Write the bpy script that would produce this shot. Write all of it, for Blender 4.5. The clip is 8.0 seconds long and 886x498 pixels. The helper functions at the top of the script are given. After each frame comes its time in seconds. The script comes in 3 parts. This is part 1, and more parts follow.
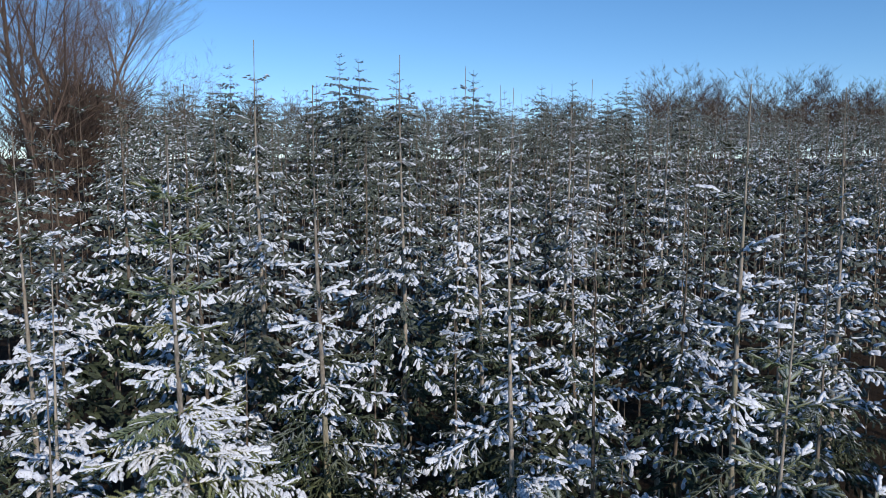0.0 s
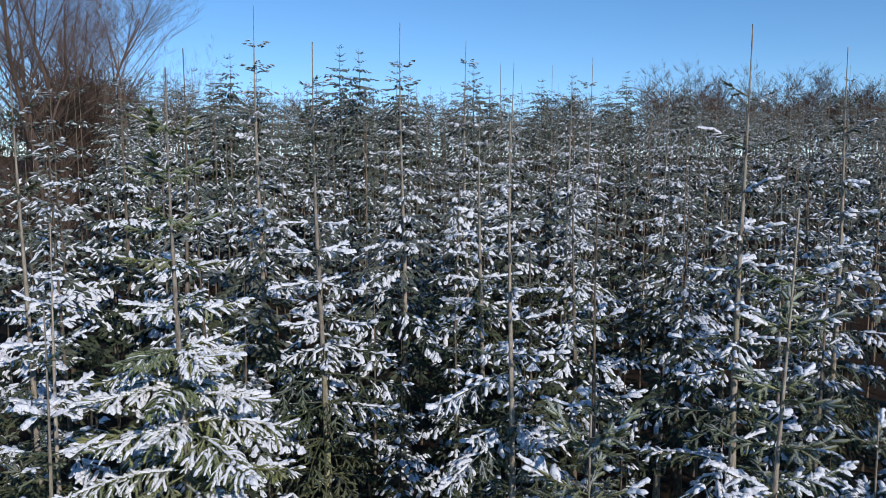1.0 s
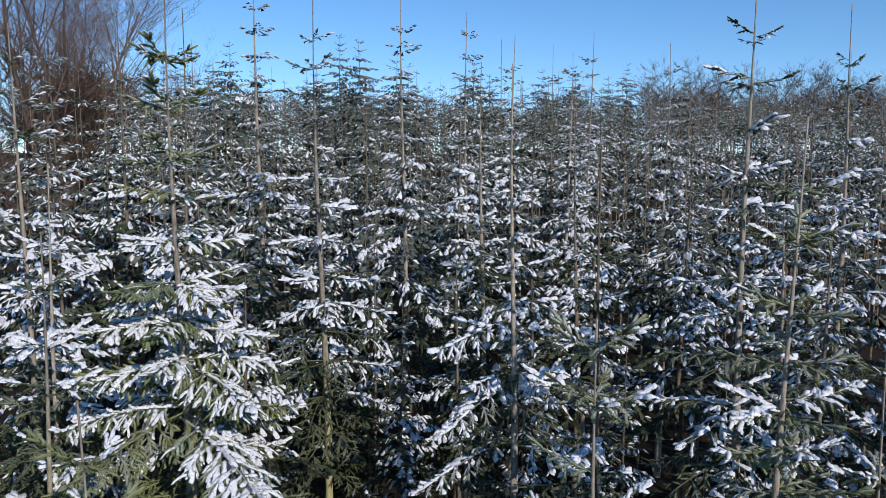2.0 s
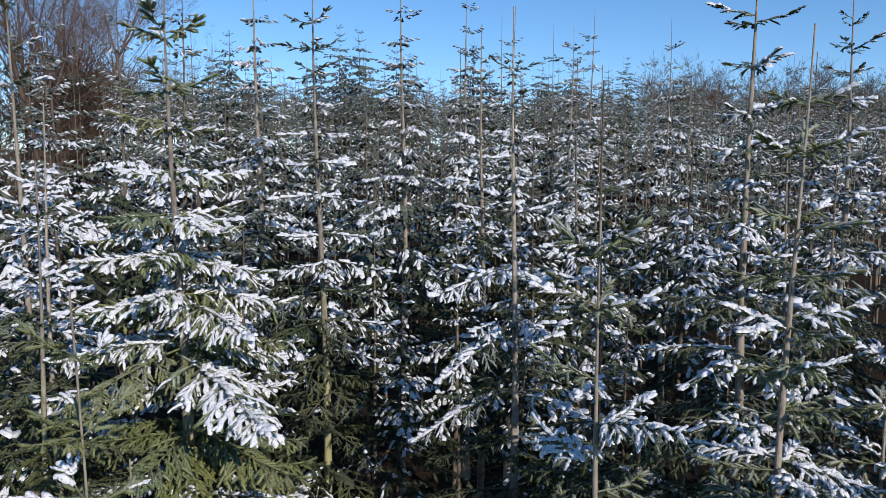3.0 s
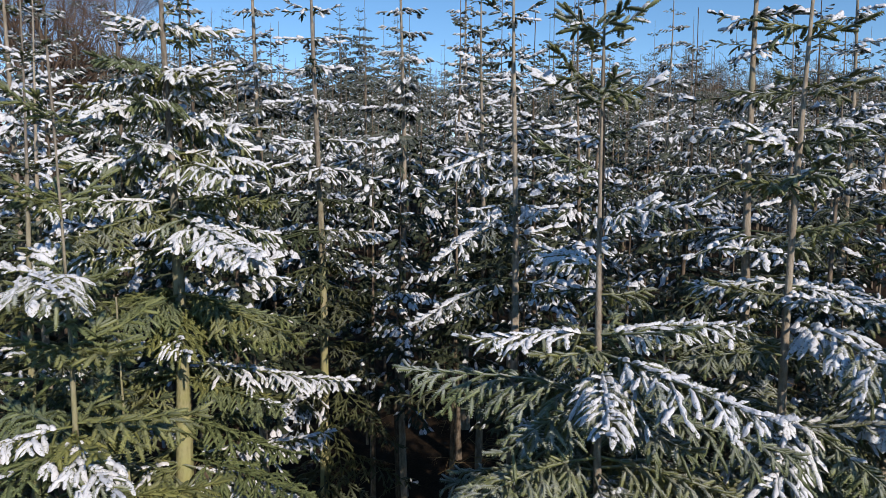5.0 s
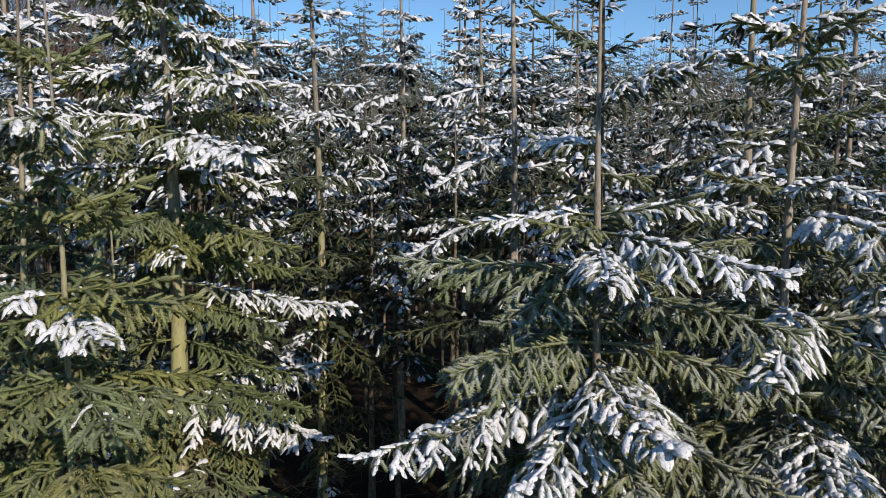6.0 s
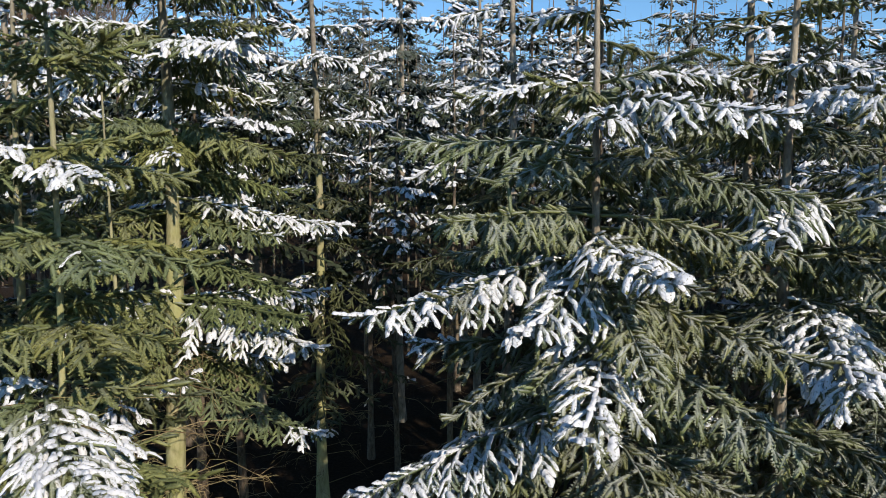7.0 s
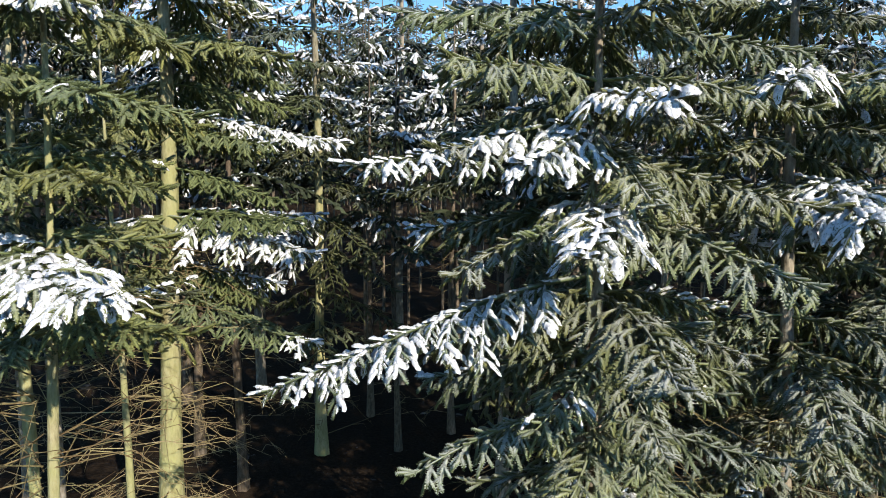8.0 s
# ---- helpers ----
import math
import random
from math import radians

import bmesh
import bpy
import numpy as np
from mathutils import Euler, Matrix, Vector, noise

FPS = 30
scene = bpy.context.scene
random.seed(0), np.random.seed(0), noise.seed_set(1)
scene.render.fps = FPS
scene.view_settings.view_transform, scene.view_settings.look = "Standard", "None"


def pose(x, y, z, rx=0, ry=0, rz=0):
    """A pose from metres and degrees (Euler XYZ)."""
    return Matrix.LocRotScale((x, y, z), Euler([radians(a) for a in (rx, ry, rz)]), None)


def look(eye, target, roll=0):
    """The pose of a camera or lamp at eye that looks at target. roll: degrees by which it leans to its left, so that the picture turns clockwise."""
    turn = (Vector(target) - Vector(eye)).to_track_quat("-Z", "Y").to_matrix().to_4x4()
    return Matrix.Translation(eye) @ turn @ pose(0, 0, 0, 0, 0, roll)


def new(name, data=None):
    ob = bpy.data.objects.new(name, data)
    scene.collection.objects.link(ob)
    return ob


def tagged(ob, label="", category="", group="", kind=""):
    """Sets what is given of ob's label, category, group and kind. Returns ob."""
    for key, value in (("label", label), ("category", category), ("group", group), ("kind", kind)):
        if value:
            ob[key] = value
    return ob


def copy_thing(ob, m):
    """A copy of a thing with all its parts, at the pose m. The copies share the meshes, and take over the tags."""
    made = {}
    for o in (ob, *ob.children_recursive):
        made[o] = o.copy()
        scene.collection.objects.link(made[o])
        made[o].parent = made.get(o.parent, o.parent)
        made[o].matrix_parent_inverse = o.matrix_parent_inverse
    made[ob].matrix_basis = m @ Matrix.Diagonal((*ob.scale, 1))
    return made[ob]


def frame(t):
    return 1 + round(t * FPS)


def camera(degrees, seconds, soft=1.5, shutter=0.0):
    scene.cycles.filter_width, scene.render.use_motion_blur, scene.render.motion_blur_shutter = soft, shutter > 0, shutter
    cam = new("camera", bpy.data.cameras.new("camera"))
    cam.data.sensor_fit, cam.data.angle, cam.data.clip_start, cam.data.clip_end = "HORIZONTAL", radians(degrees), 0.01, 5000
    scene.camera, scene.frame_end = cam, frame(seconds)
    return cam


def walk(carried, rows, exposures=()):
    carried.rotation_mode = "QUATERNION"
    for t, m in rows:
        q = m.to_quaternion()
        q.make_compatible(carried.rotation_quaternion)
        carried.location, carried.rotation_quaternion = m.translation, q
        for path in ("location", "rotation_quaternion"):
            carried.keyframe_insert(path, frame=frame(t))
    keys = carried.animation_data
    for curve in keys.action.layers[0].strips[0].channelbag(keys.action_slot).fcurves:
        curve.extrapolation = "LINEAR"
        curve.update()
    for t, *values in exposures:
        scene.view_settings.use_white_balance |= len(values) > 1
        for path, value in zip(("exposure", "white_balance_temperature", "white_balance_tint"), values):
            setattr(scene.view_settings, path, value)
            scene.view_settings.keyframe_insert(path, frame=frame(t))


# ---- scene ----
cam = camera(63.1, 8.0, soft=0.8)
METRES, EYE, TILT, LEAN, TURN = 4.5, 7.8, -6.3, 0.0, 0.0
ROWS = [
    (0.0, 0.0, 0.0, 0.0, 0.0, 0.0, -0.0),
    (0.5, -0.0001, 0.0038, -0.0562, 0.0, 0.07, -0.01),
    (1.0, 0.0002, 0.0071, -0.11, 0.01, 0.08, -0.03),
    (1.5, -0.0021, 0.0138, -0.1655, -0.01, 0.05, -0.05),
    (3.0, -0.0052, 0.0379, -0.333, -0.06, 0.11, -0.17),
    (3.5, -0.0042, 0.047, -0.3899, -0.07, 0.14, -0.19),
    (4.0, -0.0032, 0.0576, -0.4476, -0.06, 0.16, -0.19),
    (5.5, 0.0017, 0.0814, -0.6315, -0.0, 0.18, -0.31),
    (6.0, 0.0043, 0.0878, -0.7012, 0.01, 0.22, -0.32),
    (6.5, 0.0067, 0.0946, -0.7708, 0.04, 0.21, -0.33),
    (7.0, 0.0089, 0.1018, -0.8418, 0.04, 0.15, -0.23),
    (7.5, 0.0105, 0.1106, -0.9146, 0.08, 0.19, -0.15),
    (8.0, 0.0114, 0.1222, -0.9917, 0.1, 0.49, -0.19),
]
walk(cam, [(t, pose(0, 0, EYE, TILT, LEAN, TURN) @ pose(METRES * x, METRES * y, METRES * z, 90 + pitch, roll, yaw)) for t, x, y, z, yaw, pitch, roll in ROWS],
     [(0.0, -0.24, 6120, 15), (3.5, -0.08, 6450, 16), (5.5, -0.08, 6900, 16), (6.5, 0.06, 7000, 14), (7.0, 0.14, 6950, 12), (8.0, 0.60, 6850, 10)])

# ---- light: low winter sun behind the camera and to its right, clear sky ----
SUN_AZ, SUN_EL = 31.0, 27.0        # degrees to the right of straight behind, and above the horizon
sun_way = Vector((math.sin(radians(SUN_AZ)) * math.cos(radians(SUN_EL)), -math.cos(radians(SUN_AZ)) * math.cos(radians(SUN_EL)), math.sin(radians(SUN_EL))))
world = bpy.data.worlds.new("winter_sky")
world.use_nodes = True
scene.world = world
wn = world.node_tree
sky = wn.nodes.new("ShaderNodeTexSky")
sky.sky_type, sky.sun_disc = "NISHITA", False
sky.sun_elevation, sky.sun_rotation = radians(SUN_EL), radians(180 - SUN_AZ)
sky.altitude, sky.air_density, sky.dust_density, sky.ozone_density = 1500, 1.0, 0.0, 5.0
clear = wn.nodes.new("ShaderNodeHueSaturation")     # a very clear, dry winter day
clear.inputs["Saturation"].default_value = 1.08
clear.inputs["Hue"].default_value = 0.493
wn.links.new(sky.outputs[0], clear.inputs["Color"])
wn.links.new(clear.outputs[0], wn.nodes["Background"].inputs[0])
wn.nodes["Background"].inputs[1].default_value = 0.15
lamp = bpy.data.lights.new("sun", "SUN")
lamp.energy, lamp.angle, lamp.color = 4.5, radians(0.53), (1.0, 0.91, 0.79)
new("sun", lamp).matrix_world = look(sun_way * 60, (0, 0, 0))


# ---- materials ----
def material(name, rough=0.7, spec=0.3):
    m = bpy.data.materials.new(name)
    m.use_nodes = True
    n = m.node_tree.nodes
    b = n["Principled BSDF"]
    b.inputs["Roughness"].default_value = rough
    b.inputs["Specular IOR Level"].default_value = spec
    return m, n, m.node_tree.links, b


def noise_node(n, l, scale, detail=3.0, rough=0.6, stretch=None, coords="Object"):
    c = n.new("ShaderNodeTexCoord")
    t = n.new("ShaderNodeTexNoise")
    t.inputs["Scale"].default_value, t.inputs["Detail"].default_value, t.inputs["Roughness"].default_value = scale, detail, rough
    if stretch:
        mp = n.new("ShaderNodeMapping")
        mp.inputs["Scale"].default_value = stretch
        l.new(c.outputs[coords], mp.inputs[0])
        l.new(mp.outputs[0], t.inputs[0])
    else:
        l.new(c.outputs[coords], t.inputs[0])
    return t.outputs[0]


def ramp(n, l, fac, *stops):
    r = n.new("ShaderNodeValToRGB")
    while len(r.color_ramp.elements) < len(stops):
        r.color_ramp.elements.new(0.5)
    for e, (p, c) in zip(r.color_ramp.elements, stops):
        e.position, e.color = p, (*c, 1)
    l.new(fac, r.inputs[0])
    return r.outputs[0]


def mix(n, l, fac, a, b, kind="MIX"):
    m = n.new("ShaderNodeMix")
    m.data_type, m.blend_type = "RGBA", kind
    for sock, v in ((m.inputs[0], fac), (m.inputs[6], a), (m.inputs[7], b)):
        if hasattr(v, "is_output"):
            l.new(v, sock)
        else:
            sock.default_value = v if not isinstance(v, tuple) else (*v, 1)
    return m.outputs[2]


def bump(n, l, b, height, strength, dist):
    k = n.new("ShaderNodeBump")
    k.inputs["Strength"].default_value, k.inputs["Distance"].default_value = strength, dist
    l.new(height, k.inputs["Height"])
    l.new(k.outputs[0], b.inputs["Normal"])


def needle_material():
    """Spruce needles: yellow-green to blue-green from tree to tree, old twigs browner, inner shade toned in, rime on
    the upper sides.
    """
    m, n, l, b = material("spruce_needles", 0.55, 0.35)
    isl = n.new("ShaderNodeNewGeometry")
    obj = n.new("ShaderNodeObjectInfo")
    base = ramp(n, l, isl.outputs["Random Per Island"], (0.0, (0.085, 0.106, 0.042)), (0.5, (0.155, 0.185, 0.073)), (1.0, (0.250, 0.280, 0.118)))
    tint = ramp(n, l, obj.outputs["Random"], (0.0, (0.85, 0.95, 1.0)), (0.5, (1.0, 1.0, 0.9)), (1.0, (1.12, 1.02, 0.78)))
    col = mix(n, l, 1.0, base, tint, "MULTIPLY")
    # needle self-shade put into the tone: low green of the object colour darkens
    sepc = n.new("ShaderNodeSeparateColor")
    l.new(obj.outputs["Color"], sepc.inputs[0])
    shaded = mix(n, l, 1.0, col, (0.14, 0.17, 0.18), "MULTIPLY")
    col = mix(n, l, sepc.outputs[1], shaded, col)
    # rime: on sides that face up, in patches
    sep = n.new("ShaderNodeSeparateXYZ")
    l.new(isl.outputs["Normal"], sep.inputs[0])
    up = n.new("ShaderNodeMapRange")
    up.inputs[1].default_value, up.inputs[2].default_value = 0.0, 0.8
    l.new(sep.outputs[2], up.inputs[0])
    patch = ramp(n, l, noise_node(n, l, 7.0, 4.0), (0.36, (0.08, 0.08, 0.08)), (0.64, (1, 1, 1)))
    both = n.new("ShaderNodeMath")
    both.operation = "MULTIPLY"
    l.new(up.outputs[0], both.inputs[0])
    l.new(patch, both.inputs[1])
    soft = n.new("ShaderNodeMath")
    soft.operation = "MULTIPLY"
    l.new(both.outputs[0], soft.inputs[0])
    # how much of it a branch carries stands in its object colour: the low, sheltered ones have hardly any;
    # where the blue of that colour is set, a whole crown is rimed from its middle to its exposed top
    amount = n.new("ShaderNodeMath")
    amount.operation = "MULTIPLY"
    place = n.new("ShaderNodeTexCoord")
    tall = n.new("ShaderNodeSeparateXYZ")
    l.new(place.outputs["Object"], tall.inputs[0])
    high = n.new("ShaderNodeMapRange")
    high.inputs[1].default_value, high.inputs[2].default_value, high.inputs[3].default_value, high.inputs[4].default_value = 4.9, 7.2, 0.03, 0.9
    l.new(tall.outputs[2], high.inputs[0])
    whole = n.new("ShaderNodeMix")
    whole.inputs[2].default_value = 0.62
    l.new(sepc.outputs[2], whole.inputs[0])
    l.new(high.outputs[0], whole.inputs[3])
    l.new(whole.outputs[0], amount.inputs[1])
    l.new(sepc.outputs[0], amount.inputs[0])
    l.new(amount.outputs[0], soft.inputs[1])
    l.new(mix(n, l, soft.outputs[0], col, (0.62, 0.66, 0.68)), b.inputs["Base Color"])
    bump(n, l, b, noise_node(n, l, 160.0, 2.0), 0.8, 0.01)
    return m


def snow_material():
    m, n, l, b = material("snow", 0.55, 0.3)
    c = ramp(n, l, noise_node(n, l, 9.0, 4.0), (0.3, (0.57, 0.60, 0.65)), (0.7, (0.74, 0.76, 0.79)))
    # needle tips that poke through the thin snow
    through_it = ramp(n, l, noise_node(n, l, 75.0, 3.0, 0.7), (0.57, (0, 0, 0)), (0.65, (0.8, 0.8, 0.8)))
    c = mix(n, l, through_it, c, (0.13, 0.15, 0.085))
    l.new(c, b.inputs["Base Color"])
    bump(n, l, b, noise_node(n, l, 60.0, 4.0), 0.7, 0.012)
    return m


def bark_material(name, dark, mid, light, green, cover=0.45, low=(0.42, 0.36, 0.31), upper=None):
    """Bark in flakes, with algae in patches; its tone differs from tree to tree."""
    m, n, l, b = material(name, 0.85, 0.2)
    fine = noise_node(n, l, 30.0, 5.0, 0.7, (1, 1, 0.35))
    c = ramp(n, l, fine, (0.3, dark), (0.5, mid), (0.75, light))
    obj = n.new("ShaderNodeObjectInfo")
    tone = ramp(n, l, obj.outputs["Random"], (0.0, low), (0.6, (0.85, 0.82, 0.78)), (1.0, (1.1, 1.08, 1.05)))
    c = mix(n, l, 1.0, c, tone, "MULTIPLY")
    moss = ramp(n, l, noise_node(n, l, 3.0, 3.0), (cover, (0, 0, 0)), (cover + 0.25, (0.8, 0.8, 0.8)))
    c = mix(n, l, moss, c, green)
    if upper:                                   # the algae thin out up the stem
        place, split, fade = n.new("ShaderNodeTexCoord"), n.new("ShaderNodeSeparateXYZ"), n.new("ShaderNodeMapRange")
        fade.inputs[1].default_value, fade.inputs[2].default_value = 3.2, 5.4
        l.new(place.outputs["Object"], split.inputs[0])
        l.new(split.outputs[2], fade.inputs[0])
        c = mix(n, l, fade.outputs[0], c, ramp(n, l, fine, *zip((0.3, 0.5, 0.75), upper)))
    l.new(c, b.inputs["Base Color"])
    bump(n, l, b, fine, 0.8, 0.015)
    return m


def floor_material():
    m, n, l, b = material("forest_floor", 0.95, 0.1)
    big = noise_node(n, l, 1.6, 6.0, 0.65, None)
    fine = noise_node(n, l, 26.0, 5.0, 0.7, None)
    litter = ramp(n, l, fine, (0.3, (0.014, 0.009, 0.006)), (0.55, (0.032, 0.022, 0.014)), (0.8, (0.065, 0.046, 0.028)))
    snowy = ramp(n, l, big, (0.66, (0, 0, 0)), (0.78, (0.5, 0.5, 0.5)))
    l.new(mix(n, l, snowy, litter, (0.72, 0.75, 0.8)), b.inputs["Base Color"])
    bump(n, l, b, fine, 0.9, 0.05)
    return m


NEEDLE = needle_material()
SNOW = snow_material()
BARK = bark_material("spruce_bark", (0.070, 0.054, 0.040), (0.17, 0.140, 0.108), (0.30, 0.262, 0.215), (0.15, 0.15, 0.075), 0.55)
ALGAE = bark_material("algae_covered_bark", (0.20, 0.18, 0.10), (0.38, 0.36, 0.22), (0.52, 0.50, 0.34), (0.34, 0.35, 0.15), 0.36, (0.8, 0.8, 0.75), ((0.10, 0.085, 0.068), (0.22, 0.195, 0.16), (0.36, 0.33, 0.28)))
PALE = bark_material("pale_spruce_bark", (0.17, 0.145, 0.115), (0.34, 0.305, 0.25), (0.50, 0.465, 0.40), (0.26, 0.26, 0.14), 0.58, (0.8, 0.78, 0.75))
TWIG = bark_material("dead_spruce_twig", (0.17, 0.13, 0.075), (0.36, 0.29, 0.17), (0.48, 0.40, 0.26), (0.32, 0.31, 0.14))
BEECH = bark_material("bare_beech_bark", (0.065, 0.046, 0.038), (0.145, 0.105, 0.088), (0.25, 0.19, 0.16), (0.14, 0.105, 0.075))
BRUSH = bark_material("brown_brushwood", (0.052, 0.036, 0.028), (0.115, 0.082, 0.064), (0.20, 0.150, 0.118), (0.10, 0.080, 0.056))
FLOOR = floor_material()


# ---- mesh helpers ----
class Shape:
    """Vertices and faces collected by plain code, made into one mesh."""

    def __init__(self):
        self.v, self.f = [], []

    def add(self, verts, faces):
        k = len(self.v)
        self.v.extend(verts)
        self.f.extend([tuple(i + k for i in f) for f in faces])

    def mesh(self, name, mat, smooth=True):
        me = bpy.data.meshes.new(name)
        me.from_pydata([tuple(p) for p in self.v], [], self.f)
        me.materials.append(mat)
        me.polygons.foreach_set("use_smooth", [smooth] * len(me.polygons))
        me.update()
        return me


def part(name, mesh, parent, label="", m=None):
    ob = new(name, mesh)
    ob.parent = parent
    if m is not None:
        ob.matrix_basis = m
    if label:
        tagged(ob, label)
    return ob


def tube(shape, pts, radii, sides):
    """A tapered tube along pts, closed to a point at its end."""
    verts, faces = [], []
    for i, (p, r) in enumerate(zip(pts, radii)):
        d = (pts[min(i + 1, len(pts) - 1)] - pts[max(i - 1, 0)]).normalized()
        a = d.cross(Vector((0, 0, 1)) if abs(d.z) < 0.9 else Vector((1, 0, 0))).normalized()
        b = d.cross(a)
        for k in range(sides):
            w = 2 * math.pi * k / sides
            verts.append(p + (a * math.cos(w) + b * math.sin(w)) * r)
    for i in range(len(pts) - 1):
        for k in range(sides):
            k2 = (k + 1) % sides
            faces.append((i * sides + k, i * sides + k2, (i + 1) * sides + k2, (i + 1) * sides + k))
    shape.add(verts, faces)


UP = Vector((0, 0, 1))


# ---- spruce branches ----
def branch_plan(rng, L, step, sub_step, droop):
    """The shoots of one drooping spruce branch that reaches L out along x: (points, girth, share of the way out)."""
    shoots = []
    bend = rng.uniform(-0.10, 0.10)
    rise, fall, lift = rng.uniform(0.05, 0.14), rng.uniform(0.18, 0.34), rng.uniform(0.02, 0.16)
    if L < 0.5:
        rise, fall, lift = 0.0, 0.02, 0.08

    def axis(s):
        return Vector((L * s, L * bend * math.sin(2.6 * s), L * (rise * s - fall * s * s + lift * s ** 4)))

    s, side = max(0.10, 0.16 - 0.05 * rng.random()), rng.choice((-1, 1))
    while s < 0.97:
        p = axis(s)
        n = L ** 0.8 * 0.31 * (1 - s) ** 0.6 * rng.uniform(0.6, 1.25) * min(1, 0.45 + 1.8 * s) + (0.05 if L > 0.5 else 0.02)
        w = radians(rng.uniform(38, 66))
        d = Vector((math.cos(w), side * math.sin(w), rng.uniform(-0.12, 0.14)))
        hang = droop * rng.uniform(0.5, 1.3)
        mid = p + d * n * 0.52 - UP * hang * n * 0.18
        end = p + d * n * 0.93 + Vector((0.02, 0, -hang * n))
        shoots.append(([p, mid, end], 1.0, s))
        if sub_step:
            u = 0.26 * rng.uniform(0.7, 1.2)
            flip = rng.choice((-1, 1))
            while u * n < n - 0.02 and n > 0.10:
                q = (mid + (end - mid) * (u - 0.5) * 2) if u > 0.5 else p + (mid - p) * u * 2
                k = min(0.105, 0.22 * n + 0.040) * rng.uniform(0.65, 1.3) * (1.2 - 0.5 * u)
                a = w + flip * radians(rng.uniform(30, 62))
                e = Vector((math.cos(a), side * math.sin(a), -droop * rng.uniform(0.6, 2.0) - 0.10)).normalized()
                shoots.append(([q, q + e * k * 0.55 + UP * k * 0.05, q + e * k - UP * k * rng.uniform(0.08, 0.35)], rng.uniform(0.75, 0.95), s))
                u += sub_step / n * rng.uniform(0.75, 1.3) * 0.5
                flip = -flip
        here = s
        s += step / L * rng.uniform(0.7, 1.25) * 0.5
        side = -side
        if L > 0.5 and here < 0.9 and rng.random() < (0.45 if step < 0.12 else 0.3):         # short twigs that hang below the stem
            w = rng.uniform(-1.2, 1.2)
            e = Vector((0.45 * math.cos(w), 0.45 * math.sin(w), -1)).normalized() * rng.uniform(0.08, 0.18)
            shoots.append(([p, p + e * 0.5, p + e], 0.8, 0.0))
        w = rng.uniform(-0.9, 0.9)
        if step > 0.12 and rng.random() < 0.5:
            continue
        e = Vector((math.cos(w), math.sin(w), rng.uniform(0.05, 0.4))).normalized() * rng.uniform(0.05, 0.10)
        shoots.append(([p, p + e * 0.5, p + e], 0.85, here))
    for a in (-30, 0, 30):
        w = radians(a + rng.uniform(-10, 10))
        p = axis(0.97)
        k = (0.11 if a == 0 else 0.08) * rng.uniform(0.8, 1.2)
        d = Vector((math.cos(w), math.sin(w), rng.uniform(0.0, 0.35)))
        shoots.append(([p, p + d * k * 0.5, p + d * k], 1.0, 1.0))
    return axis, shoots


def frame_of(a, b):
    d = (b - a).normalized()
    side = d.cross(UP)
    side = side.normalized() if side.length > 1e-3 else Vector((0, 1, 0))
    return d, side, side.cross(d)


def along(pts, t):
    a, m, b = pts
    return a + (m - a) * t * 2 if t < 0.5 else m + (b - m) * (t - 0.5) * 2


def brush(shape, rng, pts, girth, blades, tooth, reach):
    """A bottle-brush shoot: rows of needles set round the twig, each row a saw-toothed blade with a blunt end."""
    d, s, u = frame_of(pts[0], pts[2])
    n = max(3, int((pts[2] - pts[0]).length / tooth))
    body, v, f = reach * girth * (0.55 if blades > 2 else 0.62), [pts[0]], []
    for t in (0.30, 0.82):                      # the close inner needles
        p = along(pts, t)
        v += [p + s * body, p + u * body * 0.7, p - s * body, p - u * body * 0.8] if blades > 2 else [p + s * body, p + u * body * 0.6, p - s * body]
    v.append(pts[2] + d * body * 0.7)
    r = 4 if blades > 2 else 3
    for k in range(r):
        j = (k + 1) % r
        f += [(0, 1 + k, 1 + j), (1 + k, 1 + r + k, 1 + r + j, 1 + j), (1 + r + k, 1 + 2 * r, 1 + r + j)]
    shape.add(v, f)
    for k in range(blades):
        w = 2 * math.pi * (k + rng.uniform(-0.25, 0.25)) / blades + 0.3
        o = s * math.cos(w) + u * (math.sin(w) * 0.8 - 0.12)
        v, f = [], []
        for i in range(n):
            p, q = along(pts, i / n), along(pts, min(1.0, (i + 1.15) / n))
            r = reach * girth * rng.uniform(0.70, 1.0) * (0.8 if i == n - 1 else 1.0)
            side = s * rng.uniform(-0.2, 0.2) + u * rng.uniform(-0.2, 0.2)
            v += [p, q, p + (o + side) * r + d * r * 0.85]
            f.append((3 * i, 3 * i + 1, 3 * i + 2))
        shape.add(v, f)


def needles_fine(shape, rng, pts, girth):
    brush(shape, rng, pts, girth, 3, 0.0105, 0.0205)


def needles_plain(shape, rng, pts, girth):
    brush(shape, rng, pts, girth, 2, 0.030, 0.0225)


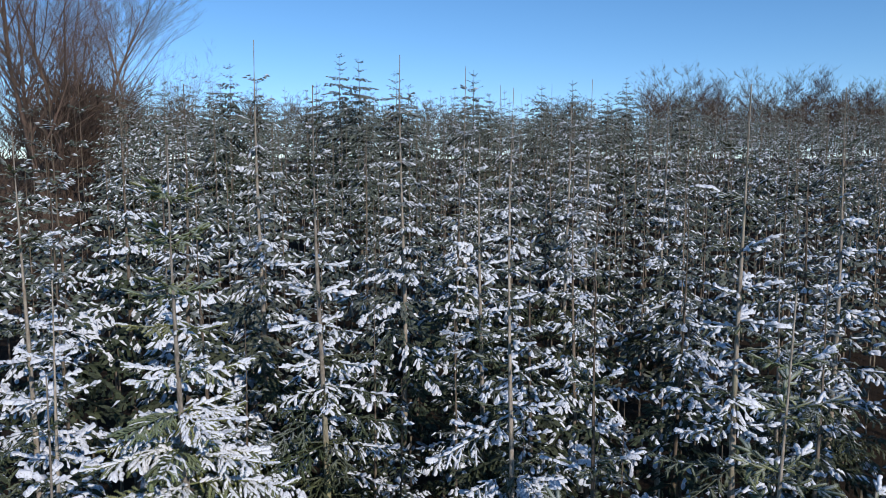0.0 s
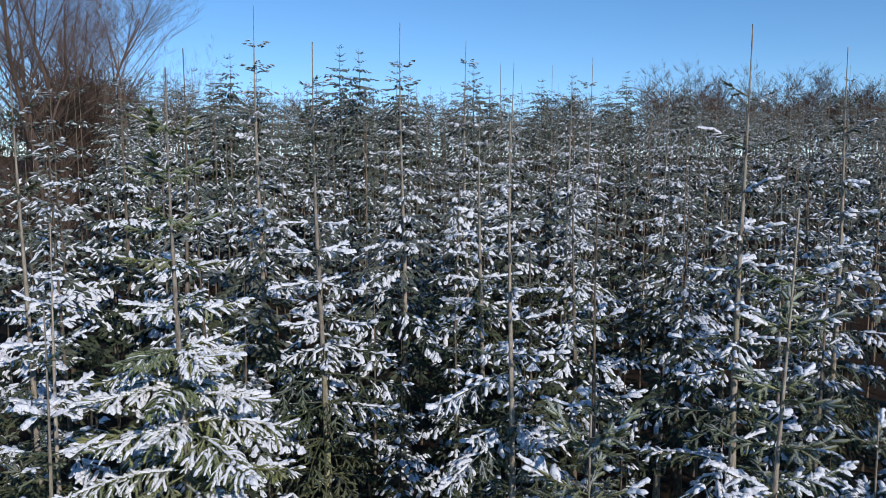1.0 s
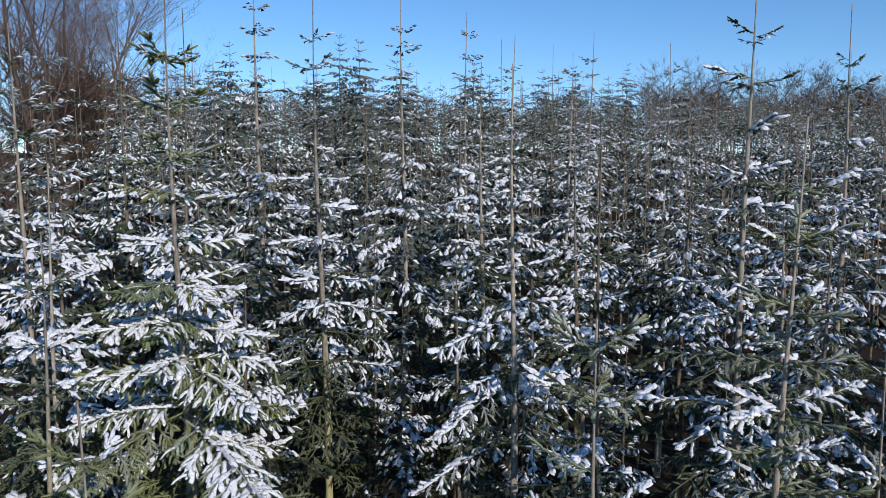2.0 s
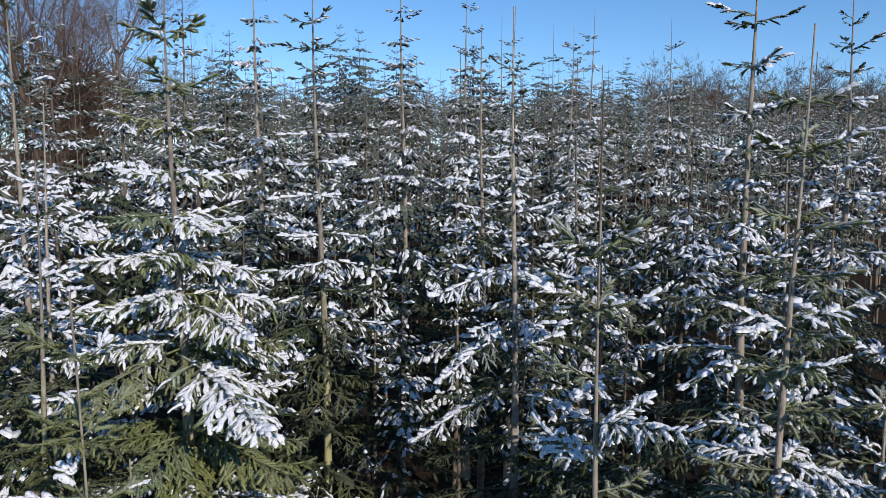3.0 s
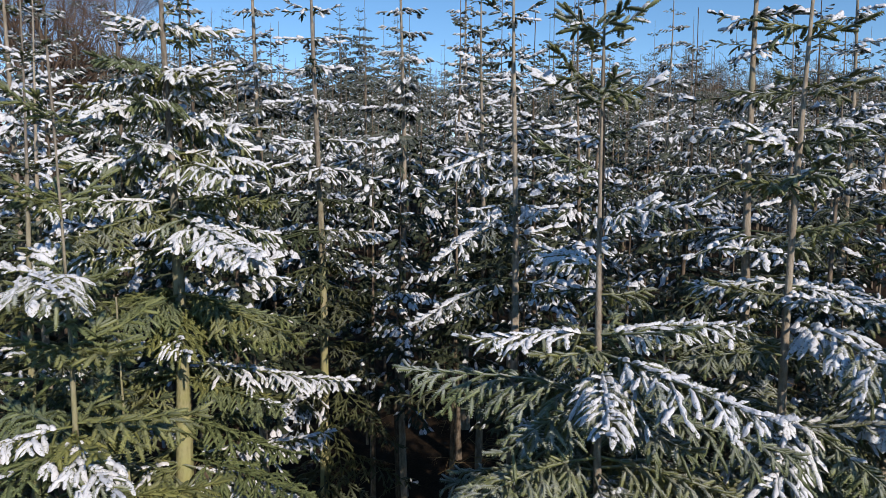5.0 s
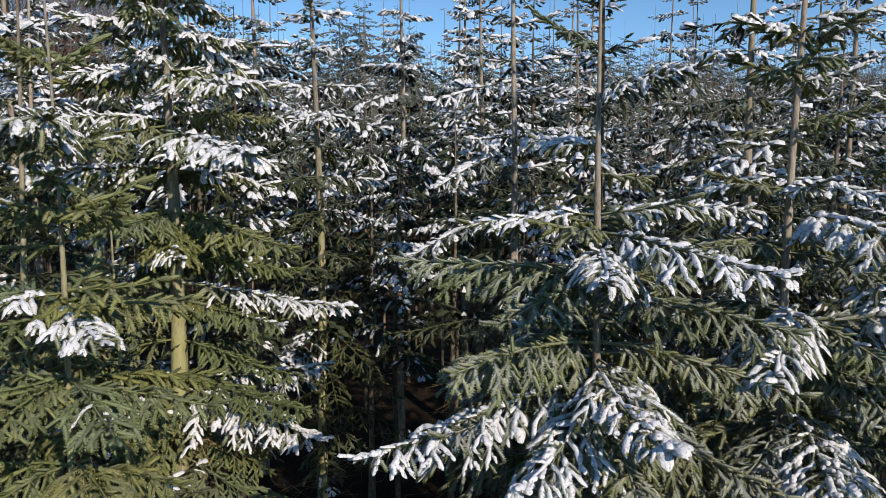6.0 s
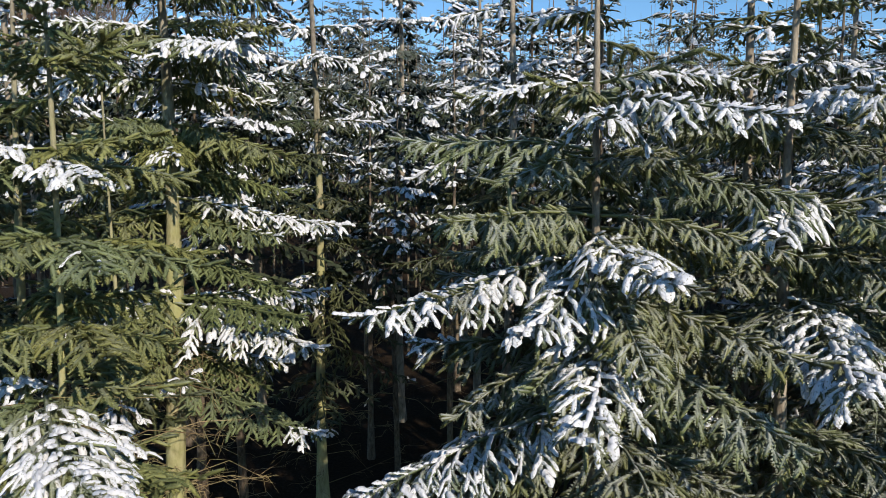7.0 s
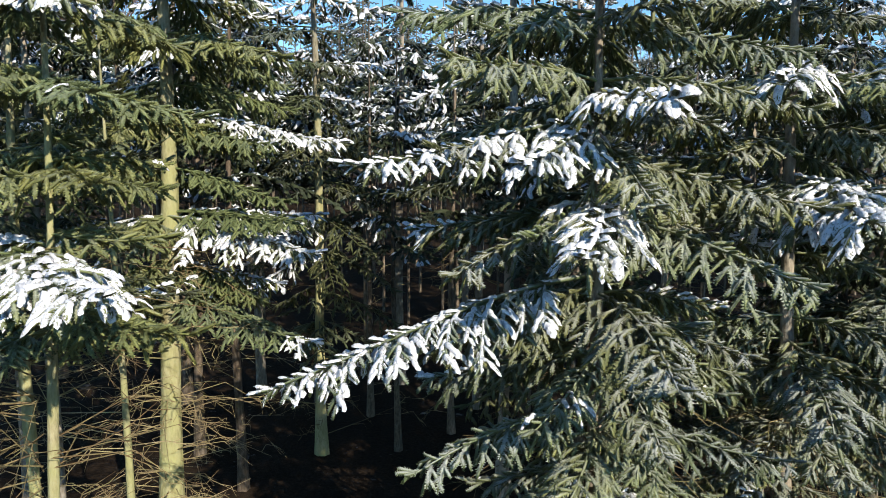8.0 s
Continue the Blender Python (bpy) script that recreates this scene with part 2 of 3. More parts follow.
def snow_pad(shape, rng, pts, girth, fine):
    """Snow that lies along the top of a shoot: rounded lumps in a row, with blunt ends."""
    long = (pts[2] - pts[0]).length
    n = max(1, round(long / (0.13 if fine else 0.13)))
    for c in range(n):
        if n > 1 and rng.random() < 0.05:
            continue
        t0, t1 = max(0.0, (c - 0.2) / n), min(1.0, (c + 1.15) / n)
        a, b = along(pts, t0), along(pts, t1)
        d, s, u = frame_of(a, b)
        s = Vector((s.x, s.y, 0)).normalized()
        w = (0.0150 if fine else 0.019) * girth * rng.uniform(0.6, 1.25)
        h = w * rng.uniform(0.8, 1.3)
        lo = -0.2 * w
        stops = ((0.02, 0.75), (0.20, 1.0), (0.40, 0.78), (0.62, 1.1), (0.82, 0.92), (0.98, 0.80)) if fine else ((0.12, 0.85), (0.90, 1.0))
        arc = ((1.0, 0.0), (0.78, 0.7), (0.0, 1.0), (-0.78, 0.7), (-1.0, 0.0)) if fine else ((1.0, 0.0), (0.55, 0.9), (-0.55, 0.9), (-1.0, 0.0))
        m = len(arc)
        v, f = [a - d * 0.006 + UP * h * 0.2], []
        for t, k in stops:
            k *= rng.uniform(0.7, 1.25)
            p = along(pts, t0 + (t1 - t0) * t) + s * rng.uniform(-0.35, 0.35) * w
            v += [p + s * w * k * x + UP * (lo + (h - lo) * k * y) for x, y in arc]
        v.append(b + d * 0.012 - UP * h * 0.1)
        f += [(0, 1 + i, 2 + i) for i in range(m - 1)]
        for q in range(len(stops) - 1):
            f += [(1 + m * q + i, 1 + m * q + m + i, 2 + m * q + m + i, 2 + m * q + i) for i in range(m - 1)]
        e, k = len(v) - 1, 1 + m * (len(stops) - 1)
        f += [(k + i, e, k + i + 1) for i in range(m - 1)]
        shape.add(v, f)


def finger(shape, m, a, b, g, lift):
    """A blunt, drooping cushion of snow along one twig."""
    d = b - a
    across = Vector((-d.y, d.x, 0))
    across = across.normalized() * g if across.length > 1e-4 else Vector((g, 0, 0))
    e, t, low = a + d * 0.4 + UP * lift, a + d * 0.84 + UP * lift * 0.7, UP * g * 0.75
    v = [a + UP * lift * 0.6, e + across - low, e + UP * g * 0.55, e - across - low, t + across * 0.85 - low, t - across * 0.85 - low, b - low * 0.4]
    shape.add([m @ q for q in v], [(0, 1, 2), (0, 2, 3), (1, 4, 2), (2, 5, 3), (2, 4, 5), (4, 6, 5)])


def fan(green, white, rng, m, L, step, droop, snow):
    """A whole branch seen from farther off: two drooping wings of many short twigs, and the snow that lies on them."""
    bend, rise, fall, lift = rng.uniform(-0.10, 0.10), rng.uniform(0.08, 0.18), rng.uniform(0.24, 0.46), rng.uniform(0.0, 0.10)
    if L < 0.45:
        rise, fall, lift = 0.0, 0.02, 0.10
    n = max(2, round(L / step))
    spot = rng.uniform(0, 6)

    def axis(s):
        return Vector((L * s, L * bend * math.sin(2.6 * s), L * (rise * s - fall * s * s + lift * s ** 4)))

    for i in range(n + 1):
        for side in (-1, 1):
            s = min(0.96, 0.10 + 0.88 * (i + rng.uniform(-0.3, 0.3)) / n) if i else 0.12
            p = axis(s)
            if i == n:
                p, w, k = axis(0.88), radians(rng.uniform(4, 22)), 0.14 * L + 0.05
            else:
                w = radians(rng.uniform(36, 66))
                k = (L * 0.31 * (1 - s) ** 0.6 * min(1, 0.45 + 1.8 * s) + 0.05) * rng.uniform(0.65, 1.25)
            d = Vector((math.cos(w), side * math.sin(w), rng.uniform(-0.08, 0.12)))
            g = min(0.17 * step + 0.0125, (0.30 if L > 0.45 else 0.20) * k) * rng.uniform(0.8, 1.25)
            hang = droop * rng.uniform(0.6, 1.3)
            tip = p + d * k * 0.92 + Vector((0.02, 0, -hang * k))
            mid = p + d * k * 0.55 - UP * hang * k * 0.25
            fine = k > 0.13 and step < 0.2
            for a, b in ((p, mid + d * 0.02), (mid - d * 0.02, tip)) if fine else ((p, tip),):
                e = a + (b - a) * 0.6
                across = Vector((a.y - b.y, b.x - a.x, 0)).normalized() * g
                low = UP * g * 0.9
                v = [a, e + across - low, e + UP * g * 0.4, e - across - low, b]
                green.add([m @ q for q in v], [(0, 1, 2), (0, 2, 3), (1, 4, 2), (2, 4, 3)])
            # the snow lies in patches, thicker towards the end of the branch
            cover = snow * (0.60 + 0.55 * s) * (0.80 + 0.40 * math.sin(spot + 7.0 * s + 2.0 * side))
            if not fine:
                if rng.random() < cover:
                    finger(white, m, p + (tip - p) * rng.uniform(0.0, 0.3), tip + d * 0.01, g * rng.uniform(0.45, 0.85), 0.016)
                continue
            turn = rng.choice((-1, 1)) * rng.uniform(0.5, 0.9)
            fork = Vector((math.cos(side * w + turn), math.sin(side * w + turn), -0.15 - 0.5 * hang)) * rng.uniform(0.08, 0.14)
            for a, b, odds in ((p + (mid - p) * 0.25, mid + d * 0.02, 0.75), (mid, tip + d * 0.01, 1.1), (mid, mid + fork, 0.8)):
                if rng.random() < cover * odds:
                    finger(white, m, a, b, g * rng.uniform(0.75, 1.25), rng.uniform(0.012, 0.024))


def branch_meshes(seed, L, level):
    """A branch and the snow on it (heavy and light), as three meshes."""
    rng = random.Random(seed)
    step, sub = ((0.100, 0.054), (0.140, 0.086))[level]
    axis, shoots = branch_plan(rng, L, step, sub, rng.uniform(0.32, 0.60))
    green, heavy, light = Shape(), Shape(), Shape()
    n = 6
    tube(green, [axis(i / n) for i in range(n + 1)], [0.007 * L * (1 - 0.8 * i / n) + 0.003 for i in range(n + 1)], 4)
    off = Vector((seed * 1.7 % 31, seed * 0.9 % 17, 0))
    for pts, girth, s in shoots:
        (needles_fine if level == 0 else needles_plain)(green, rng, pts, girth)
        if s == 0.0:
            continue
        stem = girth > 0.96 and s < 0.99
        steep = -(pts[2] - pts[0]).normalized().z
        if steep > 0.55 and rng.random() < 1.6 * (steep - 0.4):        # snow slides off hanging twigs
            continue
        # it lies in patches, thicker towards the end
        patch = 0.5 + 0.9 * noise.noise(pts[1] * 4.0 + off)
        if stem:
            cut = rng.uniform(0.0, 0.3)
            pts = [along(pts, cut), along(pts, (1 + cut) / 2), pts[2]]
            girth = 0.70
        elif rng.random() < 0.4:                                       # often only the outer end is covered
            cut = rng.uniform(0.1, 0.4)
            pts = [along(pts, cut), along(pts, (1 + cut) / 2), pts[2]]
        fat = rng.uniform(0.7, 1.25) * (0.8 + 0.4 * patch)
        if patch + 0.55 * s > (0.25 if L > 0.7 else 0.0) + 0.3 * rng.random():
            snow_pad(heavy, rng, pts, girth * fat * (1.14 if level == 0 else 1.3), level == 0)
        if patch * (0.3 + s) > 0.62 + 0.2 * rng.random():
            snow_pad(light, rng, pts, girth * fat * 0.85, level == 0)
    # the snow on the stem of the branch
    for i in range(2, n):
        if rng.random() < 0.5:
            a, b = axis((i - 0.5) / n), axis((i + 0.55) / n)
            up = UP * 0.012
            snow_pad(heavy, rng, [a + up, (a + b) / 2 + up, b + up], rng.uniform(0.6, 1.0), level == 0)
    return green.mesh("branch", NEEDLE), heavy.mesh("snow", SNOW), light.mesh("snow", SNOW)


SIZES = (0.22, 0.38, 0.62, 0.95, 1.35, 1.85)
LIBRARY = [[[branch_meshes(1000 * level + 50 * k + j, L, level) for j in range(4 if L < 1.5 else 3)] for k, L in enumerate(SIZES)] for level in (0, 1)]


def pick_branch(rng, level, length):
    k = min(range(len(SIZES)), key=lambda i: abs(math.log(SIZES[i] / length)))
    return rng.choice(LIBRARY[level][k]), length / SIZES[k]


def add_branch(tree, rng, level, z, az, pitch, length, snow, root=0.0, rime=1.0, unshaded=None):
    (green, heavy, light), k = pick_branch(rng, level, length)
    m = pose(0, 0, z) @ pose(0, 0, 0, 0, 0, az) @ pose(root, 0, 0, rng.uniform(-8, 8), -pitch, 0) @ Matrix.Diagonal((k, k * rng.choice((-1, 1)), k, 1))
    b = part("branch", green, tree, "", m)
    # coarser branches get a darker tone in place of shade between needles
    b.color = (rime, unshaded if unshaded is not None else 0.9 if level == 0 else 0.3, 0, 1)
    if snow > 0:
        tagged(part("snow", heavy if snow > 0.5 else light, b, "snow lying on the twigs"), kind="stuff")
    return b


# ---- spruces ----
def trunk_line(rng, h, n, lean):
    ax, ay = rng.uniform(-1, 1) * lean, rng.uniform(-1, 1) * lean
    pa, pb = rng.uniform(0, 6), rng.uniform(0, 6)
    pts = []
    for i in range(n + 1):
        z = h * i / n
        pts.append(Vector((ax * z + 0.03 * math.sin(0.9 * z + pa) - 0.03 * math.sin(pa), ay * z + 0.03 * math.sin(0.8 * z + pb) - 0.03 * math.sin(pb), z)))
    return pts


def crown_rows(rng, h, base, reach, gap, fat=1.0, dense=0, slim=1.7):
    """Where the living branches of a spruce sit: height, direction, pitch, length, from the top down.
    slim: how far the crown stays a thin pole with short whorls."""
    rows = []
    leader = rng.uniform(0.38, 0.75) / fat ** 2
    z = h - leader
    while z > base:
        d = h - z
        thin = d < slim
        n = rng.randint(4, 5) if thin else rng.randint(4, 6) + dense
        turn = rng.uniform(0, 360)
        length = min(reach, fat * (0.11 + 0.125 * d + 0.27 * max(0, d - slim)))
        pitch = 30 - 18 * d if d < 1.5 else max(-16, 3 - 3.5 * (d - 1.5))
        for i in range(n):
            rows.append((z + rng.uniform(-0.05, 0.05), turn + 360 * i / n + rng.uniform(-16, 16), pitch + rng.uniform(-9, 9), length * rng.uniform(0.65, 1.2)))
        if not thin:
            for i in range(rng.randint(0, 2)):
                rows.append((z + rng.uniform(0.12, 0.34), rng.uniform(0, 360), pitch + rng.uniform(-10, 10), length * rng.uniform(0.4, 0.7)))
        z -= gap * rng.uniform(0.8, 1.2) * (0.78 if thin and 0.4 < gap < 0.55 else 1.0 if d < 3 else 0.92)
    return rows


def trunk_mesh(rng, h, sides, lean, girth=1.0, mat=None, taper=0.85):
    n = max(6, int(h * 2.6))
    pts = trunk_line(rng, h, n, lean)
    r0 = 0.0080 * h * girth
    shape = Shape()
    tube(shape, pts, [max(0.006, r0 * (1 - i / n) ** taper + (0.02 * (1 - i / 2) if i < 2 else 0)) * rng.uniform(0.90, 1.10) for i in range(n + 1)], sides)
    return shape.mesh("trunk", mat or BARK), pts


def twig_tangle_mesh(rng, base, r, count):
    """Bare dead twigs below the living crown, bent and forked."""
    shape = Shape()

    def shake(k):
        return Vector((rng.uniform(-k, k), rng.uniform(-k, k), rng.uniform(-k, k)))

    for i in range(count):
        z = rng.uniform(0.25, base + 0.5)
        a = rng.uniform(0, 2 * math.pi)
        n = rng.uniform(0.25, 0.85)
        d = Vector((math.cos(a), math.sin(a), rng.uniform(-0.1, 0.35)))
        p = Vector((0, 0, z)) + d * r * 0.6
        q = p + d * n * 0.5 + shake(0.05)
        e = q + d * n * 0.45 + shake(0.12) - UP * rng.uniform(0.05, 0.28)
        tube(shape, [p, q, e], [0.005, 0.0035, 0.0012], 3)
        for j in range(4):
            t = rng.uniform(0.25, 0.95)
            o = p + (q - p) * t * 2 if t < 0.5 else q + (e - q) * (t - 0.5) * 2
            w = a + rng.choice((-1, 1)) * rng.uniform(0.5, 1.1)
            k = rng.uniform(0.08, 0.26)
            m = o + Vector((math.cos(w), math.sin(w), rng.uniform(-0.4, 0.3))) * k * 0.6
            tube(shape, [o, m, m + shake(0.08) + d * 0.05 - UP * 0.04], [0.003, 0.002, 0.001], 3)
    return shape.mesh("twig_tangle", TWIG)


def near_spruce(seed, h, base, reach, level, bare=(), lean=0.012, at=(0, 0), special=(), girth=1.0, dense=0, fat=1.0, bark=None, rimed=False, slim=1.7, opening=None):
    """A spruce whose every branch is a part of its own. bare: (from, to) heights where the branches are few;
    opening: the side, half its width, and the heights between which they are."""
    rng = random.Random(seed)
    tree = new("spruce_tree")
    mesh, pts = trunk_mesh(rng, h, 9 if level == 0 else 7, lean, girth, bark, 0.85 if girth < 1.3 else 1.15)
    part("trunk", mesh, tree, "slender grey-brown bark with green algae")
    for z, az, pitch, length in crown_rows(rng, h, base, reach, 0.43 if level else 0.33, fat, dense, slim):
        if bare and bare[0] < z < bare[1] and rng.random() < 0.7:
            continue
        if level and z < 3.4 and rng.random() < 0.35:
            continue
        if opening and abs((az - opening[0] + 180) % 360 - 180) < opening[1] and opening[2] < z < opening[3] and rng.random() < 0.75:
            continue
        cover = rng.random() < (0.95 if z > 5.3 else 0.65 if z > 4.6 else 0.38 if z > 3.8 else 0.25)
        heavy = rng.random() < (0.88 if z > 5.3 else 0.5 if z > 4.6 else 0.3)
        if rimed and 2.2 < z < 5.4:
            cover, heavy = rng.random() < (0.7 if z > 4.2 else 0.35), rng.random() < (0.5 if z > 4.2 else 0.04)
        elif h - z < min(1.5, 0.7 * slim):
            cover, heavy = rng.random() < 0.55, h - z > 1.0 and rng.random() < 0.3
        i = min(len(pts) - 1, int(z / h * (len(pts) - 1) + 0.5))
        b = add_branch(tree, rng, level, z, az, pitch, length, (1.0 if heavy else 0.3) if cover else 0.0, 0.0, rng.uniform(0.5, 1.0) if rimed else rng.uniform(0.5, 1.0) if z > 6.2 else rng.uniform(0.15, 0.55) if z > 4.6 else rng.uniform(0.0, 0.3), rng.uniform(0.45, 0.95) if rimed else None)
        b.matrix_basis = Matrix.Translation((pts[i].x, pts[i].y, 0)) @ b.matrix_basis
    for root, tip in special:
        d = Vector(tip) - Vector((at[0], at[1], 0))
        flat = math.hypot(d.x, d.y)
        z = d.z + root
        add_branch(tree, rng, level, z, math.degrees(math.atan2(d.y, d.x)), math.degrees(math.atan2(d.z - z, flat)), math.hypot(flat, d.z - z), 1.0, 0.0, 1.0, 0.7 if rimed else None)
    tagged(part("twig_tangle", twig_tangle_mesh(rng, base, 0.008 * h, (125 if bark is ALGAE else 80) if level == 0 else 34), tree, "bare dead twigs below the living branches"), kind="stuff")
    return tree


def crown_shapes(rng, h, base, reach, gap, step, fat=1.0, snowy=1.0, slim=1.7):
    green, white = Shape(), Shape()
    for z, az, pitch, length in crown_rows(rng, h, base, reach, gap, fat, 0, slim):
        m = pose(0, 0, z) @ pose(0, 0, 0, 0, 0, az) @ pose(0, 0, 0, rng.uniform(-10, 10), -pitch, 0)
        snow = rng.choice((1.2, 1.0, 0.9, 0.35)) if z > 0.62 * h else rng.choice((1.0, 0.6, 0.1, 0.0)) if z > 0.50 * h else rng.choice((0.3, 0.0, 0.0))
        if h - z < 2.0:
            snow = 0.2 if h - z < 1.2 else 0.5
        fan(green, white, rng, m, length, step, rng.uniform(0.28, 0.62), snow * snowy)
    return green, white


def far_spruce(seed, h, base, reach, gap=0.48, step=0.105, fat=1.0, snowy=1.0, tangle=0, bark=None, rime=0.9, slim=1.7):
    """A spruce seen from farther off: trunk, crown and the snow on it."""
    rng = random.Random(seed)
    tree = new("spruce_tree")
    mesh, pts = trunk_mesh(rng, h, 5, 0.008, 1.0, bark)
    part("trunk", mesh, tree, "slender grey-brown bark")
    if tangle:
        tagged(part("twig_tangle", twig_tangle_mesh(rng, base, 0.006 * h, tangle), tree, "bare dead twigs below the living branches"), kind="stuff")
    green, white = crown_shapes(rng, h, base, reach, gap, step, fat, snowy, slim)
    crown = part("crown", green.mesh("crown", NEEDLE, False), tree)
    # 0.08: shade inside the crown put into the needle tone
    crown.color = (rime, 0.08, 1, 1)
    tagged(part("snow", white.mesh("snow", SNOW, False), crown, "snow lying on the twigs"), kind="stuff")
    return tree


SPRUCE = "tall slim spruce with snow on its green branches"


def ground_z(x, y):
    """Level near the camera, rising gently into the distance."""
    k = max(0.0, y - 9.0)
    return 0.102 * k * k / (k + 6.0)


def name_tree(tree, label):
    return tagged(tree, label, "tree", "spruces of the plantation")


# ---- the ground ----
def build_ground():
    xs = sorted(set([round(-30 + 1.5 * i, 2) for i in range(41)] + [-1500, -600, -250, -120, -70, -45, 45, 70, 120, 250, 600, 1500]))
    ys = sorted(set([round(-12 + 1.5 * i, 2) for i in range(62)] + [-1500, -600, -250, -100, -40, -20, 100, 130, 200, 400, 900, 1800]))
    v, f = [], []
    for y in ys:
        for x in xs:
            z = ground_z(x, min(y, 110)) + (0.10 * noise.noise(Vector((x * 0.35, y * 0.35, 0))) if abs(x) < 60 and -30 < y < 110 else 0)
            v.append((x, y, z))
    n = len(xs)
    for j in range(len(ys) - 1):
        for i in range(n - 1):
            f.append((j * n + i, j * n + i + 1, (j + 1) * n + i + 1, (j + 1) * n + i))
    shape = Shape()
    shape.add([Vector(p) for p in v], f)
    return tagged(new("ground", shape.mesh("ground", FLOOR)), "dark needle litter with patches of thin snow", "ground", "", "structure")


build_ground()

# ---- spruces that stand out: x, y, height, crown base, reach ----
CLOSE = [
    (-2.03, 5.35, 8.05, 2.35, 1.08),
    (0.78, 3.60, 6.05, 1.70, 0.92),
    (2.02, 4.05, 7.10, 1.60, 0.88),
    (-1.72, 3.15, 5.75, 2.50, 0.62),
    (0.60, 6.60, 7.75, 2.20, 1.15),
    (2.95, 4.75, 5.60, 1.60, 1.10),
]
STANDING = [
    (-1.40, 8.40, 8.80, 1.4, 1.00),
    (2.60, 6.10, 8.55, 3.2, 1.10),
    (4.92, 8.95, 8.85, 3.2, 1.10),
    (-3.96, 6.80, 8.20, 3.2, 1.15),
    (-2.68, 10.6, 9.65, 3.2, 1.15),
    (-0.62, 11.1, 9.50, 3.2, 1.25),
    (0.46, 13.8, 9.55, 3.2, 1.20),
    (1.27, 13.7, 9.15, 3.2, 1.10),
    (4.58, 14.8, 9.10, 3.2, 1.15),
    (3.18, 16.0, 9.40, 3.2, 1.15),
    (0.52, 10.0, 8.30, 3.2, 1.15),
    (2.43, 14.0, 8.85, 3.2, 1.15),
    (4.27, 9.00, 7.20, 3.2, 1.15),
    (-1.95, 4.50, 4.50, 2.5, 0.50),
    (-2.80, 4.95, 6.40, 2.2, 0.95),
    (-3.30, 6.10, 6.90, 2.4, 1.05),
]
# long snowy branches that reach into the glade: how far the root lies above the tip, and the tip
REACHING = {
    0: [(0.25, (-1.13, 4.19, 4.66)), (0.30, (-0.73, 5.66, 3.50)), (0.25, (-0.84, 4.80, 2.76))],
    1: [(0.0, (0.93, 2.68, 3.68)), (0.06, (0.50, 2.55, 3.12)), (0.15, (0.32, 2.85, 3.42)), (0.25, (-0.33, 3.1, 3.33)), (0.30, (-0.74, 3.0, 2.52)), (0.05, (1.42, 2.95, 4.28)), (-0.06, (0.66, 2.82, 4.30)), (0.10, (0.20, 2.55, 1.72)), (0.10, (1.05, 2.60, 1.70))],
    2: [(0.15, (1.61, 2.74, 3.15)), (0.05, (1.50, 3.16, 3.84)), (0.04, (2.2, 3.0, 4.35))],
    4: [(0.20, (-0.10, 6.20, 5.22)), (0.22, (-0.28, 6.20, 4.02)), (0.20, (-0.05, 6.00, 4.60))],
    3: [(0.06, (-0.93, 2.20, 2.92)), (-0.10, (-1.27, 2.50, 4.86)), (0.04, (-1.30, 2.80, 3.98))],
    5: [(0.15, (2.35, 3.9, 3.9))],
}
for i, (x, y, h, base, reach) in enumerate(CLOSE):
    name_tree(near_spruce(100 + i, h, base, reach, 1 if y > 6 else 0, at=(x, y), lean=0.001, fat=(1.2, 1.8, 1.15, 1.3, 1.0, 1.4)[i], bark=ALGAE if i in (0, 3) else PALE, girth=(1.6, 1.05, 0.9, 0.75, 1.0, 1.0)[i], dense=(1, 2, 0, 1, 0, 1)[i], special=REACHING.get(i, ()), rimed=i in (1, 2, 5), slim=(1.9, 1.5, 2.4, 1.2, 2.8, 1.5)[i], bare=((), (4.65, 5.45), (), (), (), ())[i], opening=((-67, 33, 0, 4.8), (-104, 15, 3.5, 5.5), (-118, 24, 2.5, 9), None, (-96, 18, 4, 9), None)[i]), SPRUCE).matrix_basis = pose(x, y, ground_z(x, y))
for i, (x, y, h, base, reach) in enumerate(STANDING):
    far = y > 10.2
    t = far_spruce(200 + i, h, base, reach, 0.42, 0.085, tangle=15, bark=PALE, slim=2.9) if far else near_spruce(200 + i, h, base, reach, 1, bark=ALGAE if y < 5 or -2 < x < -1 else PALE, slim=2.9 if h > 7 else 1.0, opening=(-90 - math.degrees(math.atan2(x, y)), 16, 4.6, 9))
    name_tree(t, "tall spruce with a long bare leader and snowy branches").matrix_basis = pose(x, y, ground_z(x, y) - 0.05)

# ---- older, taller spruces farther back: x, y, height ----
OLDER = [(-9.9, 34, 11.2), (-9.0, 35.5, 10.6), (-5.3, 38, 11.8), (-4.2, 37, 11.6), (-2.3, 36, 11.0), (-1.6, 35, 10.2), (-6.9, 40, 10.4),
         (1.6, 38, 11.0), (2.3, 37, 9.8), (5.6, 42, 10.3), (7.6, 43, 10.6), (13.0, 52, 11.0), (16.5, 50, 10.6), (-11.5, 36, 9.6), (-3.2, 33, 9.3), (10.5, 47, 10.0)]
